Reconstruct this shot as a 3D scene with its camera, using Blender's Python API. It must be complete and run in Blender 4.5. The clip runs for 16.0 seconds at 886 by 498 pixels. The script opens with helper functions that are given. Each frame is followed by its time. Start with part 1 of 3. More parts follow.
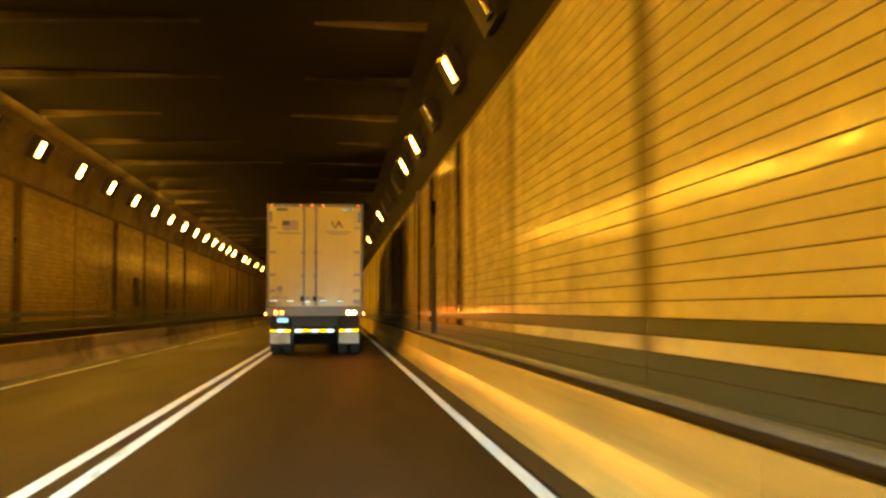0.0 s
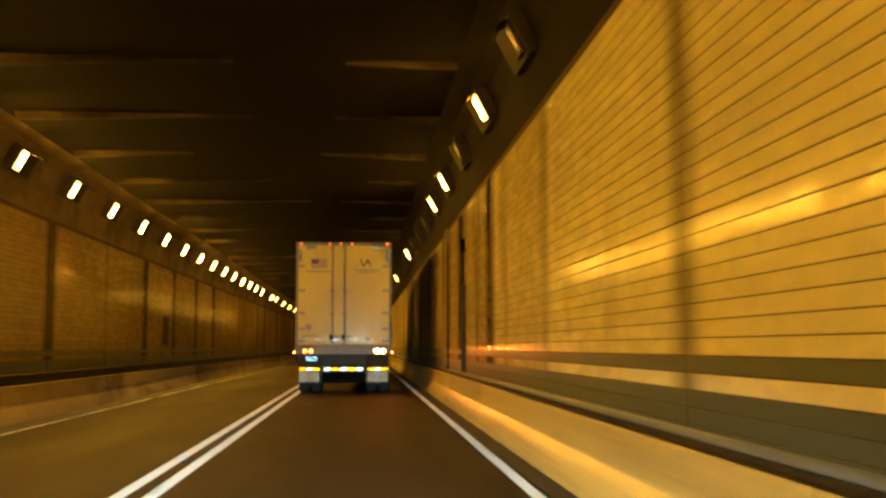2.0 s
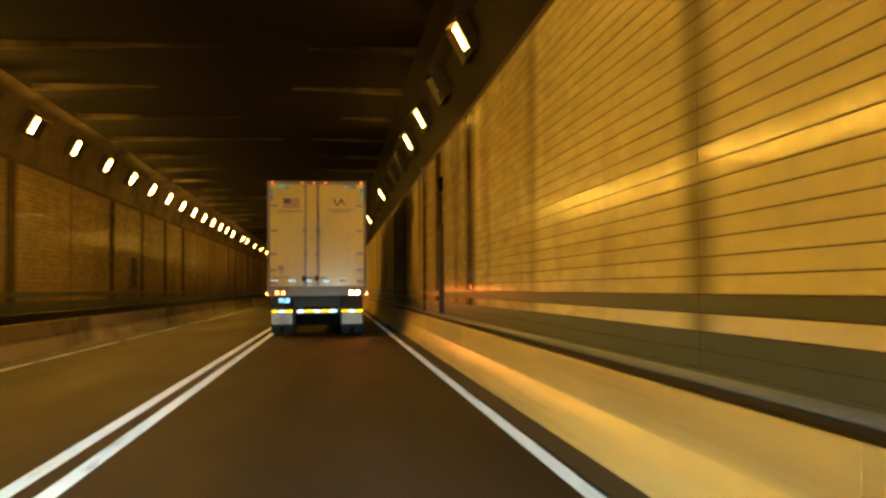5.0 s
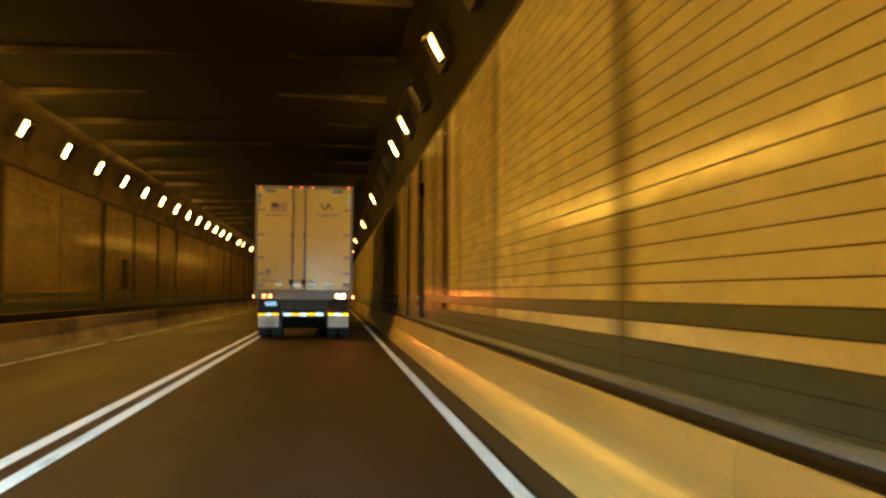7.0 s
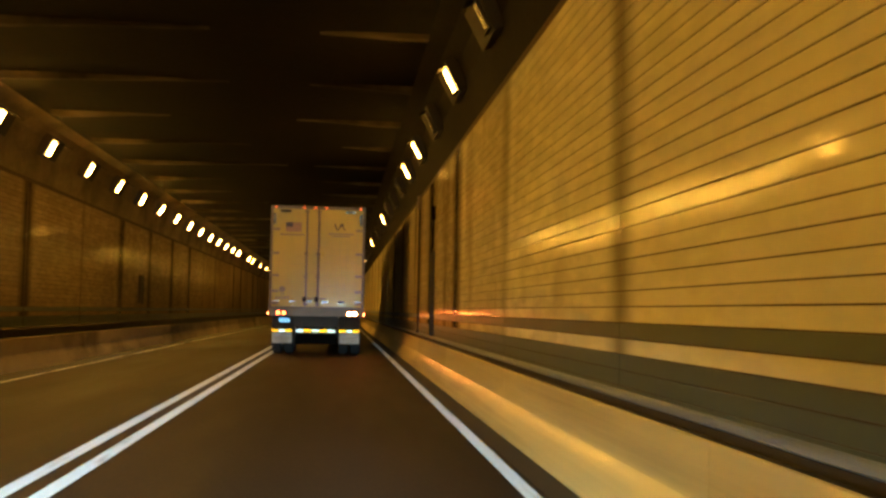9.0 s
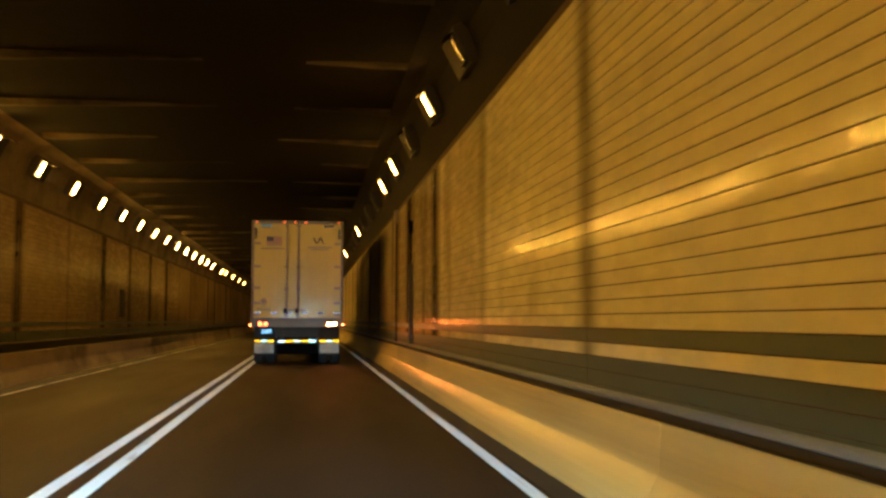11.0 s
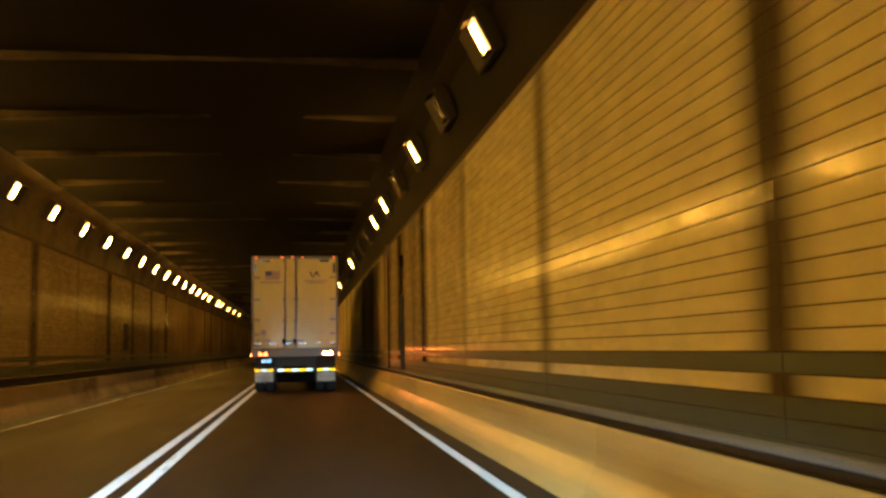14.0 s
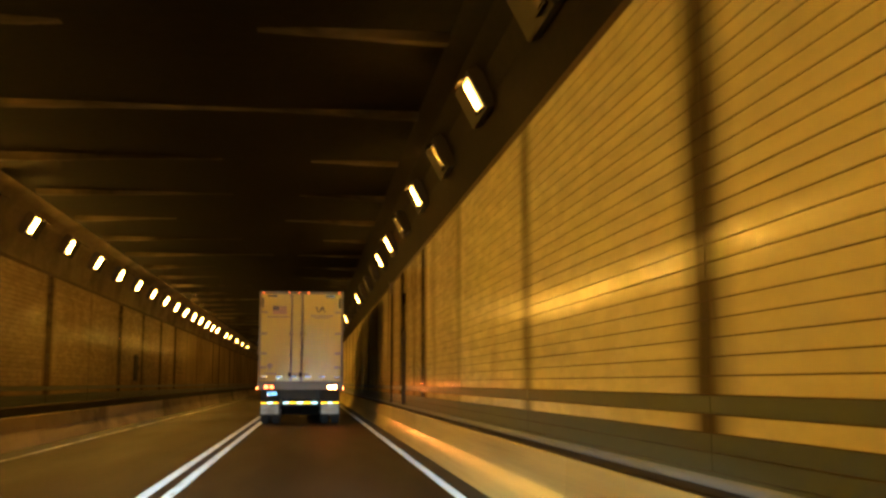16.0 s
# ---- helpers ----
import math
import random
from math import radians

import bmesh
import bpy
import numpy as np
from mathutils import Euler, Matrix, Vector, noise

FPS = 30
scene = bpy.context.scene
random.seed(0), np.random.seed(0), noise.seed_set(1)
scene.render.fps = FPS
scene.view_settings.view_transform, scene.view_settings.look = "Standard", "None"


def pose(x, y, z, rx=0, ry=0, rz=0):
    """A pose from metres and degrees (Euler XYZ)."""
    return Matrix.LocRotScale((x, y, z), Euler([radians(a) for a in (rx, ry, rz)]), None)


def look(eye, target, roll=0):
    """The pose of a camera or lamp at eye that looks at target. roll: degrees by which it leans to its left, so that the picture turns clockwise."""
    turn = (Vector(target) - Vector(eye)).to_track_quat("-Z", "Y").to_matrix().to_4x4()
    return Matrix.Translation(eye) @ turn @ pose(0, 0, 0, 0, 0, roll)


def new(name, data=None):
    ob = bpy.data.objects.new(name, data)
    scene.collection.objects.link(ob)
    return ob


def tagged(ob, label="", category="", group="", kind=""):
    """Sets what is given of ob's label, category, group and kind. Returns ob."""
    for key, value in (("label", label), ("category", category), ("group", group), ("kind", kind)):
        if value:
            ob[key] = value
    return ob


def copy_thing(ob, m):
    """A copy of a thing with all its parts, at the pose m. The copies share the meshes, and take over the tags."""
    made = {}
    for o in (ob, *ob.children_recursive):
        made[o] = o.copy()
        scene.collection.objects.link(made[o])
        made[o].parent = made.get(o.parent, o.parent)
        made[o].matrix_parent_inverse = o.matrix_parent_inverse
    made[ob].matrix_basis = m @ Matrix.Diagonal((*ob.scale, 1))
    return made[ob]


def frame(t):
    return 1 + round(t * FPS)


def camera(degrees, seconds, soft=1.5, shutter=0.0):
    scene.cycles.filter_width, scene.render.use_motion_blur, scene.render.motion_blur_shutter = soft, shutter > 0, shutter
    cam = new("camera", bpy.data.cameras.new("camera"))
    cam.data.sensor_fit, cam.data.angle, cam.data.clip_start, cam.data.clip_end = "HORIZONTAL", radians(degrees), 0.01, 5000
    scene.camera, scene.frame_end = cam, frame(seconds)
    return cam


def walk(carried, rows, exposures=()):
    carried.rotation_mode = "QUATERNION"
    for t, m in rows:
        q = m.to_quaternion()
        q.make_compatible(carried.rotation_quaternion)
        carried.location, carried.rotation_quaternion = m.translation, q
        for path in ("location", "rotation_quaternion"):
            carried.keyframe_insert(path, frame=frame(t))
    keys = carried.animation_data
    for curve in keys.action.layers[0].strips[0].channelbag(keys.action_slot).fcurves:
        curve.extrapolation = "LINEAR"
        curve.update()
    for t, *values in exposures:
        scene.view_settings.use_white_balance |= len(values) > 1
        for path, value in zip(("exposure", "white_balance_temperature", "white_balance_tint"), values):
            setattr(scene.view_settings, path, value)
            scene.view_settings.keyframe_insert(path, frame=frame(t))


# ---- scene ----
# seconds, x, y, z, yaw, pitch, roll
PATH = [
    (0.0, 0.124, -27.331, 1.274, -6.07, 3.37, 0.13),
    (0.5, 0.159, -27.371, 1.269, -6.02, 3.59, -0.02),
    (1.0, 0.143, -27.399, 1.281, -5.90, 4.96, -0.04),
    (1.5, 0.077, -27.437, 1.266, -5.17, 5.40, -0.26),
    (2.0, 0.053, -27.312, 1.267, -4.58, 5.56, 0.17),
    (2.5, 0.019, -27.164, 1.275, -4.35, 5.84, 0.35),
    (3.0, -0.043, -27.045, 1.266, -4.97, 5.60, 0.81),
    (3.5, -0.040, -27.008, 1.278, -5.58, 4.54, 0.40),
    (4.0, -0.063, -26.958, 1.272, -6.11, 4.02, 0.82),
    (4.5, -0.010, -26.777, 1.263, -6.22, 2.97, 0.63),
    (5.0, -0.002, -26.670, 1.250, -6.19, 2.25, 0.31),
    (7.5, 0.403, -27.138, 1.254, -6.09, 2.77, -0.42),
    (8.0, 0.308, -27.337, 1.263, -5.23, 3.46, 0.10),
    (8.5, 0.313, -27.681, 1.257, -5.30, 4.64, -0.21),
    (9.0, 0.187, -27.808, 1.260, -5.88, 3.58, -1.03),
    (11.5, -0.116, -29.298, 1.269, -8.01, 4.60, -0.17),
    (12.0, -0.108, -29.646, 1.275, -8.37, 5.40, -0.54),
    (12.5, -0.148, -29.915, 1.267, -8.76, 6.16, -0.21),
    (13.0, -0.138, -30.277, 1.268, -9.05, 6.82, 0.04),
    (13.5, -0.227, -30.409, 1.258, -8.16, 4.96, 0.86),
    (14.0, -0.239, -30.620, 1.253, -7.95, 5.64, 0.95),
    (14.5, -0.169, -30.777, 1.248, -7.88, 5.77, 0.69),
    (15.0, -0.150, -31.011, 1.251, -7.68, 6.62, 0.18),
    (15.5, -0.152, -31.217, 1.259, -7.48, 7.21, 0.41),
    (16.0, -0.155, -31.462, 1.279, -7.49, 7.60, 0.07)
]
cam = camera(47.7, 16.0, soft=2.8, shutter=0.5)
walk(cam, [(t, pose(x, y, z, 90 + p, r, w)) for t, x, y, z, w, p, r in PATH],
     exposures=[(0.0, 0.5, 7700, 5), (0.5, 0.26, 7500, 5), (1.0, 0.14, 7300, 5), (2.2, 0.26, 7000, 6), (2.8, 0.24, 6200, 4),
                (3.5, 0.08, 6200, 4), (4.0, 0.06, 6100, 3), (5.0, 0.06, 6100, 4), (7.5, -0.12, 5900, 6), (8.5, -0.28, 5900, 10), (9.0, -0.25, 5900, 11),
                (11.5, -0.37, 5900, 14), (13.0, -0.28, 6200, 14), (13.6, -0.33, 6000, 15), (14.5, -0.2, 6000, 14), (16.0, -0.12, 6000, 13)])

# ---- world and lights ----
world = bpy.data.worlds.new("world")
scene.world = world
world.use_nodes = True
world.node_tree.nodes["Background"].inputs[0].default_value = (0.02, 0.014, 0.006, 1)
world.node_tree.nodes["Background"].inputs[1].default_value = 0.02

LAMP = 420.0               # strength of the tunnel lights
LAMP_COLOUR = (1.0, 0.474, 0.043)


def headlight(x, watts, size, flat, target, aside=-0.2):
    lamp = bpy.data.lights.new("headlight", "SPOT")
    lamp.energy, lamp.color, lamp.spot_size, lamp.spot_blend, lamp.shadow_soft_size = watts, (0.60, 0.92, 1.0), radians(size), 1.0, 0.06
    ob = new("headlight", lamp)
    ob.matrix_world = look((x, -30.8, 0.66), (x + aside, -10.8, target)) @ Matrix.Diagonal((flat, 1.0, 1.0, 1.0))
    return tagged(ob, "cool white headlight of the following car", "headlight", kind="structure")


for x in (-0.95, 0.35):
    headlight(x, 12500, 15, 2.5, -1.4, -0.5)      # the wide flat dipped beam
    headlight(x, 680, 16, 1.5, 1.9)         # its faint spill above the cut-off
    headlight(x, 50, 50, 1.5, -3.2)        # stray light close to the car
    headlight(x, 950, 6.5, 5.0, 0.75, 3.8)  # the low beam's flank along the kerb

# ---- sizes of the tunnel ----
Y0, Y1 = -60.0, 140.0
XR, XL = 2.12, -6.85          # faces of the two walls
TOP, ROOF = 4.12, 5.36        # top of the tiles, underside of the ceiling
COURSE, PANEL = 0.1084, 4.9
DADO = 0.7735                 # foot of the tiles
PHASE_R, PHASE_L = -11.2, -4.5

# ---- materials ----
def shader(name, rough=0.6, metal=0.0):
    m = bpy.data.materials.new(name)
    m.use_nodes = True
    n = m.node_tree.nodes
    b = n["Principled BSDF"]
    b.inputs["Roughness"].default_value = rough
    b.inputs["Metallic"].default_value = metal
    return m, n, m.node_tree.links, b


def surface(name, low, high, scale=(1, 1, 1), fine=(30, 30, 30), rough=(0.5, 0.7), bump=0.1, vary=0.0, metal=0.0,
            stain=None, stain_scale=(0.5, 0.5, 0.5), stain_at=(0.5, 0.7), distance=0.01, coat=0.0, gloss=0.5, facets=0.0, dull=None, joints=None):
    """A worn surface: two scales of noise between two colours, a stain colour, relief, and a change from piece to piece."""
    m, n, l, b = shader(name, metal=metal)
    geo = n.new("ShaderNodeNewGeometry")

    def grain(size, detail):
        mp = n.new("ShaderNodeMapping")
        mp.inputs["Scale"].default_value = size
        l.new(geo.outputs["Position"], mp.inputs["Vector"])
        t = n.new("ShaderNodeTexNoise")
        t.inputs["Scale"].default_value, t.inputs["Detail"].default_value = 1.0, detail
        l.new(mp.outputs[0], t.inputs["Vector"])
        return t.outputs["Fac"]

    big, small = grain(scale, 3), grain(fine, 4)
    mid = n.new("ShaderNodeMath")
    mid.operation = "MULTIPLY_ADD"
    l.new(small, mid.inputs[0])
    mid.inputs[1].default_value = 0.4
    l.new(big, mid.inputs[2])
    spread = n.new("ShaderNodeMapRange")
    spread.inputs["From Min"].default_value, spread.inputs["From Max"].default_value = 0.45, 0.95
    l.new(mid.outputs[0], spread.inputs["Value"])
    mix = n.new("ShaderNodeMix")
    mix.data_type = "RGBA"
    l.new(spread.outputs[0], mix.inputs["Factor"])
    mix.inputs["A"].default_value, mix.inputs["B"].default_value = (*low, 1), (*high, 1)
    colour = mix.outputs["Result"]
    if stain:
        f = n.new("ShaderNodeMapRange")
        f.inputs["From Min"].default_value, f.inputs["From Max"].default_value = stain_at
        f.inputs["To Max"].default_value = 0.85
        l.new(grain(stain_scale, 5), f.inputs["Value"])
        st = n.new("ShaderNodeMix")
        st.data_type = "RGBA"
        l.new(f.outputs[0], st.inputs["Factor"])
        l.new(colour, st.inputs["A"])
        st.inputs["B"].default_value = (*stain, 1)
        colour = st.outputs["Result"]
    if vary:
        info = n.new("ShaderNodeObjectInfo")
        v = n.new("ShaderNodeMapRange")
        v.inputs["To Min"].default_value, v.inputs["To Max"].default_value = 1 - vary, 1 + vary * 0.4
        l.new(info.outputs["Random"], v.inputs["Value"])
        hs = n.new("ShaderNodeHueSaturation")
        l.new(v.outputs[0], hs.inputs["Value"])
        l.new(colour, hs.inputs["Color"])
        colour = hs.outputs[0]
    if joints:
        # soot that has run out of the upright joints, more from some than from others
        phase, reach, soot, seed = joints
        place = n.new("ShaderNodeSeparateXYZ")
        l.new(geo.outputs["Position"], place.inputs[0])

        def calc(operation, a, c=None, d=None):
            q = n.new("ShaderNodeMath")
            q.operation = operation
            for socket, value in zip(q.inputs, (a, c, d)):
                if isinstance(value, (int, float)):
                    socket.default_value = value
                elif value is not None:
                    l.new(value, socket)
            return q.outputs[0]

        along_wall = calc("DIVIDE", calc("SUBTRACT", place.outputs["Y"], phase), PANEL)
        which = calc("ROUND", along_wall)
        off = calc("MULTIPLY", calc("ABSOLUTE", calc("SUBTRACT", along_wall, which)), PANEL)
        luck = calc("FRACT", calc("MULTIPLY", calc("SINE", calc("MULTIPLY_ADD", which, 12.9898, seed)), 43.758))
        width = calc("MULTIPLY_ADD", luck, reach * 0.8, reach * 0.4)
        edge = n.new("ShaderNodeMapRange")
        edge.interpolation_type = "SMOOTHSTEP"
        l.new(calc("DIVIDE", off, width), edge.inputs["Value"])
        edge.inputs["To Min"].default_value, edge.inputs["To Max"].default_value = 1.0, 0.0
        some = n.new("ShaderNodeMapRange")
        some.inputs["From Min"].default_value, some.inputs["From Max"].default_value = 0.3, 0.95
        some.inputs["To Max"].default_value = soot
        l.new(luck, some.inputs["Value"])
        patchy = calc("MULTIPLY_ADD", grain((1.0, 3.0, 0.9), 3), 0.9, 0.5)
        amount = calc("MINIMUM", calc("MULTIPLY", calc("MULTIPLY", edge.outputs[0], some.outputs[0]), patchy), 0.92)
        run = n.new("ShaderNodeMix")
        run.data_type = "RGBA"
        l.new(amount, run.inputs["Factor"])
        l.new(colour, run.inputs["A"])
        run.inputs["B"].default_value = (0.045, 0.033, 0.019, 1)
        colour = run.outputs["Result"]
    l.new(colour, b.inputs["Base Color"])
    r = n.new("ShaderNodeMapRange")
    r.inputs["To Min"].default_value, r.inputs["To Max"].default_value = rough
    l.new(big, r.inputs["Value"])
    l.new(r.outputs[0], b.inputs["Roughness"])
    b.inputs["Coat Weight"].default_value = coat
    b.inputs["Specular IOR Level"].default_value = gloss
    b.inputs["Coat Roughness"].default_value = 0.1
    if dull:
        # dusty glaze: it does not shine at the flattest angles
        flat = n.new("ShaderNodeLayerWeight")
        fade = n.new("ShaderNodeMapRange")
        fade.inputs["From Min"].default_value, fade.inputs["From Max"].default_value = dull
        fade.inputs["To Min"].default_value, fade.inputs["To Max"].default_value = gloss, 0.0
        l.new(flat.outputs["Facing"], fade.inputs["Value"])
        l.new(fade.outputs[0], b.inputs["Specular IOR Level"])
    if bump:
        bp = n.new("ShaderNodeBump")
        bp.inputs["Strength"].default_value, bp.inputs["Distance"].default_value = bump, distance
        l.new(small, bp.inputs["Height"])
        l.new(bp.outputs[0], b.inputs["Normal"])
    if facets:
        # the glaze waves gently along the wall, and dust dulls it in patches
        ripple = n.new("ShaderNodeBump")
        ripple.inputs["Strength"].default_value, ripple.inputs["Distance"].default_value = 1.0, facets
        l.new(grain((1.0, 4.0, 0.8), 2), ripple.inputs["Height"])
        l.new(ripple.outputs[0], bp.inputs["Normal"])
        dusty = n.new("ShaderNodeMapRange")
        dusty.inputs["From Min"].default_value, dusty.inputs["From Max"].default_value = 0.44, 0.60
        dusty.inputs["To Min"].default_value, dusty.inputs["To Max"].default_value = 0.06, 1.6
        l.new(grain((1.0, 1.7, 7.0), 4), dusty.inputs["Value"])
        shine = n.new("ShaderNodeMath")
        shine.operation = "MULTIPLY"
        l.new(fade.outputs[0], shine.inputs[0])
        if joints:
            clean = calc("MULTIPLY", dusty.outputs[0], calc("MULTIPLY_ADD", amount, -0.75, 1.0))
            l.new(clean, shine.inputs[1])
        else:
            l.new(dusty.outputs[0], shine.inputs[1])
        l.new(shine.outputs[0], b.inputs["Specular IOR Level"])
    return m


def glow(name, colour, strength):
    m, n, l, b = shader(name, 0.3)
    b.inputs["Base Color"].default_value = (*colour, 1)
    b.inputs["Emission Color"].default_value = (*colour, 1)
    b.inputs["Emission Strength"].default_value = strength
    return m


TILE = surface("cream_glazed_tile", (0.70, 0.63, 0.33), (0.82, 0.75, 0.40), (0.5, 0.12, 0.3), (9, 5, 9.3), (0.12, 0.15), 0.08, 0.04, gloss=0.118, facets=0.004, dull=(0.47, 0.88),
               stain=(0.42, 0.33, 0.20), stain_scale=(0.6, 0.9, 0.25), stain_at=(0.55, 0.85), distance=0.004, joints=(PHASE_R, 0.50, 1.15, 42.59))
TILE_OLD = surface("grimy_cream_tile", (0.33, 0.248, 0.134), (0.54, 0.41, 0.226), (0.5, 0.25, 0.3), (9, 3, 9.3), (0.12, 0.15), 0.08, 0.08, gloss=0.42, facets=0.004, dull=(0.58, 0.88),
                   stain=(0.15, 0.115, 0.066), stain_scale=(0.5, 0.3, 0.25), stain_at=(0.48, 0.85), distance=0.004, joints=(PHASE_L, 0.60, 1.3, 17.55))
# Darker tile copies that carry the truck's shadow and its fading edge.
TILE_SHADED = surface("shaded_streaked_tile", (0.30, 0.24, 0.115), (0.50, 0.41, 0.20), (0.5, 0.3, 0.12), (9, 3, 9.3), (0.15, 0.21), 0.10, 0.08, gloss=0.20, facets=0.005, dull=(0.55, 0.92),
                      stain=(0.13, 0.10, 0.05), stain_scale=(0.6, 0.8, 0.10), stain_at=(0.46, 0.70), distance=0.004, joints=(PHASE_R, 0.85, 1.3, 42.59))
TILE_HALF_SHADED = surface("half_shaded_cream_tile", (0.55, 0.475, 0.24), (0.70, 0.62, 0.32), (0.5, 0.3, 0.2), (9, 4, 9.3), (0.13, 0.18), 0.10, 0.06, gloss=0.12, facets=0.004, dull=(0.49, 0.89),
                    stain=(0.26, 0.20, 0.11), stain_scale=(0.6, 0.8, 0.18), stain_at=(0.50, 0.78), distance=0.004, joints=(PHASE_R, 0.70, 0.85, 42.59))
TILE_DARK = surface("dark_olive_tile", (0.064, 0.084, 0.054), (0.10, 0.128, 0.083), (0.5, 0.15, 0.5), (9, 2.2, 9), (0.3, 0.45), 0.1, 0.08, distance=0.003)
GROUT = surface("brown_grout", (0.06, 0.038, 0.017), (0.11, 0.072, 0.034), rough=(0.8, 0.95), bump=0.2)
JOINT = surface("sooty_joint_filler", (0.05, 0.040, 0.024), (0.10, 0.08, 0.046), rough=(0.8, 0.95), bump=0.2)
CONCRETE = surface("stained_concrete", (0.24, 0.21, 0.16), (0.36, 0.31, 0.24), (0.7, 0.25, 0.7), (12, 5, 12), (0.55, 0.8), 0.2, 0.12,
                   stain=(0.09, 0.075, 0.05), stain_scale=(0.6, 0.35, 0.6), stain_at=(0.5, 0.75))
BARRIER = surface("painted_concrete_barrier", (0.63, 0.53, 0.19), (0.76, 0.65, 0.265), (1.2, 0.12, 1.6), (6, 0.5, 9), (0.20, 0.30), 0.06, 0.12, gloss=0.085,
                  stain=(0.34, 0.26, 0.11), stain_scale=(1.5, 0.12, 5.0), stain_at=(0.54, 0.86))
BARRIER_OLD = surface("stained_concrete_barrier", (0.36, 0.28, 0.15), (0.54, 0.425, 0.225), (1.0, 0.3, 1.0), (10, 3, 10), (0.5, 0.7), 0.2, 0.40,
                      stain=(0.09, 0.072, 0.048), stain_scale=(0.8, 0.35, 0.9), stain_at=(0.50, 0.68))
BASE = surface("grey_cement_base", (0.16, 0.205, 0.25), (0.26, 0.32, 0.375), (1, 0.2, 1), (10, 2, 10), (0.25, 0.4), 0.15, 0.1)
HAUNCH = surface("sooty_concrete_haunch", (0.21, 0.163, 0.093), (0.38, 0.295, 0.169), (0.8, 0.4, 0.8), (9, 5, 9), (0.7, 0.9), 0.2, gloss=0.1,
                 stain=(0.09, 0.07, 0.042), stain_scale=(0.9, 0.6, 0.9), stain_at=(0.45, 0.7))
# Darker copy for the right haunch: its shade is put into the colour.
HAUNCH_SHADED = surface("shaded_haunch", (0.009, 0.0068, 0.004), (0.026, 0.0195, 0.0113), (0.8, 0.4, 0.8), (9, 5, 9), (0.7, 0.9), 0.2, gloss=0.1,
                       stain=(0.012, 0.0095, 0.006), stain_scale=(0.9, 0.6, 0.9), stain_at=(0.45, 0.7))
# Near-black colour stands in for the unlit ceiling, paler ribs for their lit ends.
CEILING = surface("sooty_unlit_ceiling", (0.0065, 0.0052, 0.0026), (0.0175, 0.0138, 0.007), (0.4, 0.25, 0.4), (6, 6, 6), (0.8, 0.95), 0.2, gloss=0.05)
RIB_LIT = surface("lit_concrete_rib", (0.055, 0.044, 0.024), (0.19, 0.15, 0.083), (0.6, 1, 1), (4, 8, 8), (0.8, 0.95), 0.2, gloss=0.05,
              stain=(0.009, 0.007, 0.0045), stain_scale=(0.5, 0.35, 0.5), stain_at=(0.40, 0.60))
ASPHALT = surface("worn_asphalt", (0.017, 0.0125, 0.009), (0.052, 0.0375, 0.0262), (0.7, 0.10, 1), (45, 7, 45), (0.40, 0.95), 0.3, gloss=0.16,
                  stain=(0.014, 0.0115, 0.009), stain_scale=(0.5, 0.13, 1), stain_at=(0.44, 0.64))
# Near-black dirt; behind and beside the barriers it also stands in for shade.
GUTTER = surface("dirt_and_shade_dark", (0.012, 0.0105, 0.008), (0.028, 0.024, 0.018), (2, 0.3, 1), (30, 8, 30), (0.6, 0.8), 0.3)
PAINT = surface("white_road_paint", (0.58, 0.60, 0.60), (0.70, 0.73, 0.74), (3, 0.4, 1), (40, 10, 40), (0.45, 0.6), 0.2,
                stain=(0.22, 0.20, 0.17), stain_scale=(6, 0.7, 1), stain_at=(0.60, 0.78))
PAINT_WORN = surface("scuffed_road_paint", (0.50, 0.48, 0.44), (0.68, 0.66, 0.60), (3, 0.4, 1), (40, 10, 40), (0.45, 0.6), 0.2,
                     stain=(0.05, 0.045, 0.04), stain_scale=(5, 0.5, 1), stain_at=(0.47, 0.62))
PAINT_EDGE = surface("dusty_road_paint", (0.50, 0.52, 0.52), (0.66, 0.68, 0.69), (3, 0.3, 1), (40, 10, 40), (0.45, 0.6), 0.2,
                     stain=(0.10, 0.09, 0.075), stain_scale=(7, 0.5, 1), stain_at=(0.56, 0.72))
# Dark cabinet colour, also the right lamp bodies with their shade put in.
SHADED_DARKBOX = surface("shaded_dark_box", (0.035, 0.027, 0.016), (0.06, 0.046, 0.028), rough=(0.6, 0.8), bump=0.05)
HOUSING = surface("grey_lamp_housing", (0.016, 0.0125, 0.008), (0.032, 0.0255, 0.0165), rough=(0.5, 0.7), bump=0.05, gloss=0.2)
# Pale glass round the lamp, made to glow as the lamp's halo too.
HALO_GLASS = glow("haloed_lamp_surround", (1.0, 0.56, 0.12), 5.0)
DARKBOX = surface("dark_brown_bracket", (0.13, 0.10, 0.06), (0.20, 0.155, 0.092), rough=(0.5, 0.7), bump=0.05)
LIT = glow("lit_lamp_glass", LAMP_COLOUR, LAMP * 1.25)
# Right lamps are set to less emission to keep the wall below darker.
LIT_WEAK = glow("weakened_lit_lamp_glass", LAMP_COLOUR, LAMP * 0.5)
# Same lamps at lower emission, turned down to keep the distance dark.
LIT_DIM = glow("dimmed_lit_lamp_glass", LAMP_COLOUR, LAMP * 0.4)
UNLIT = surface("unlit_lamp_glass", (0.07, 0.057, 0.038), (0.11, 0.09, 0.06), rough=(0.15, 0.3), bump=0.03)
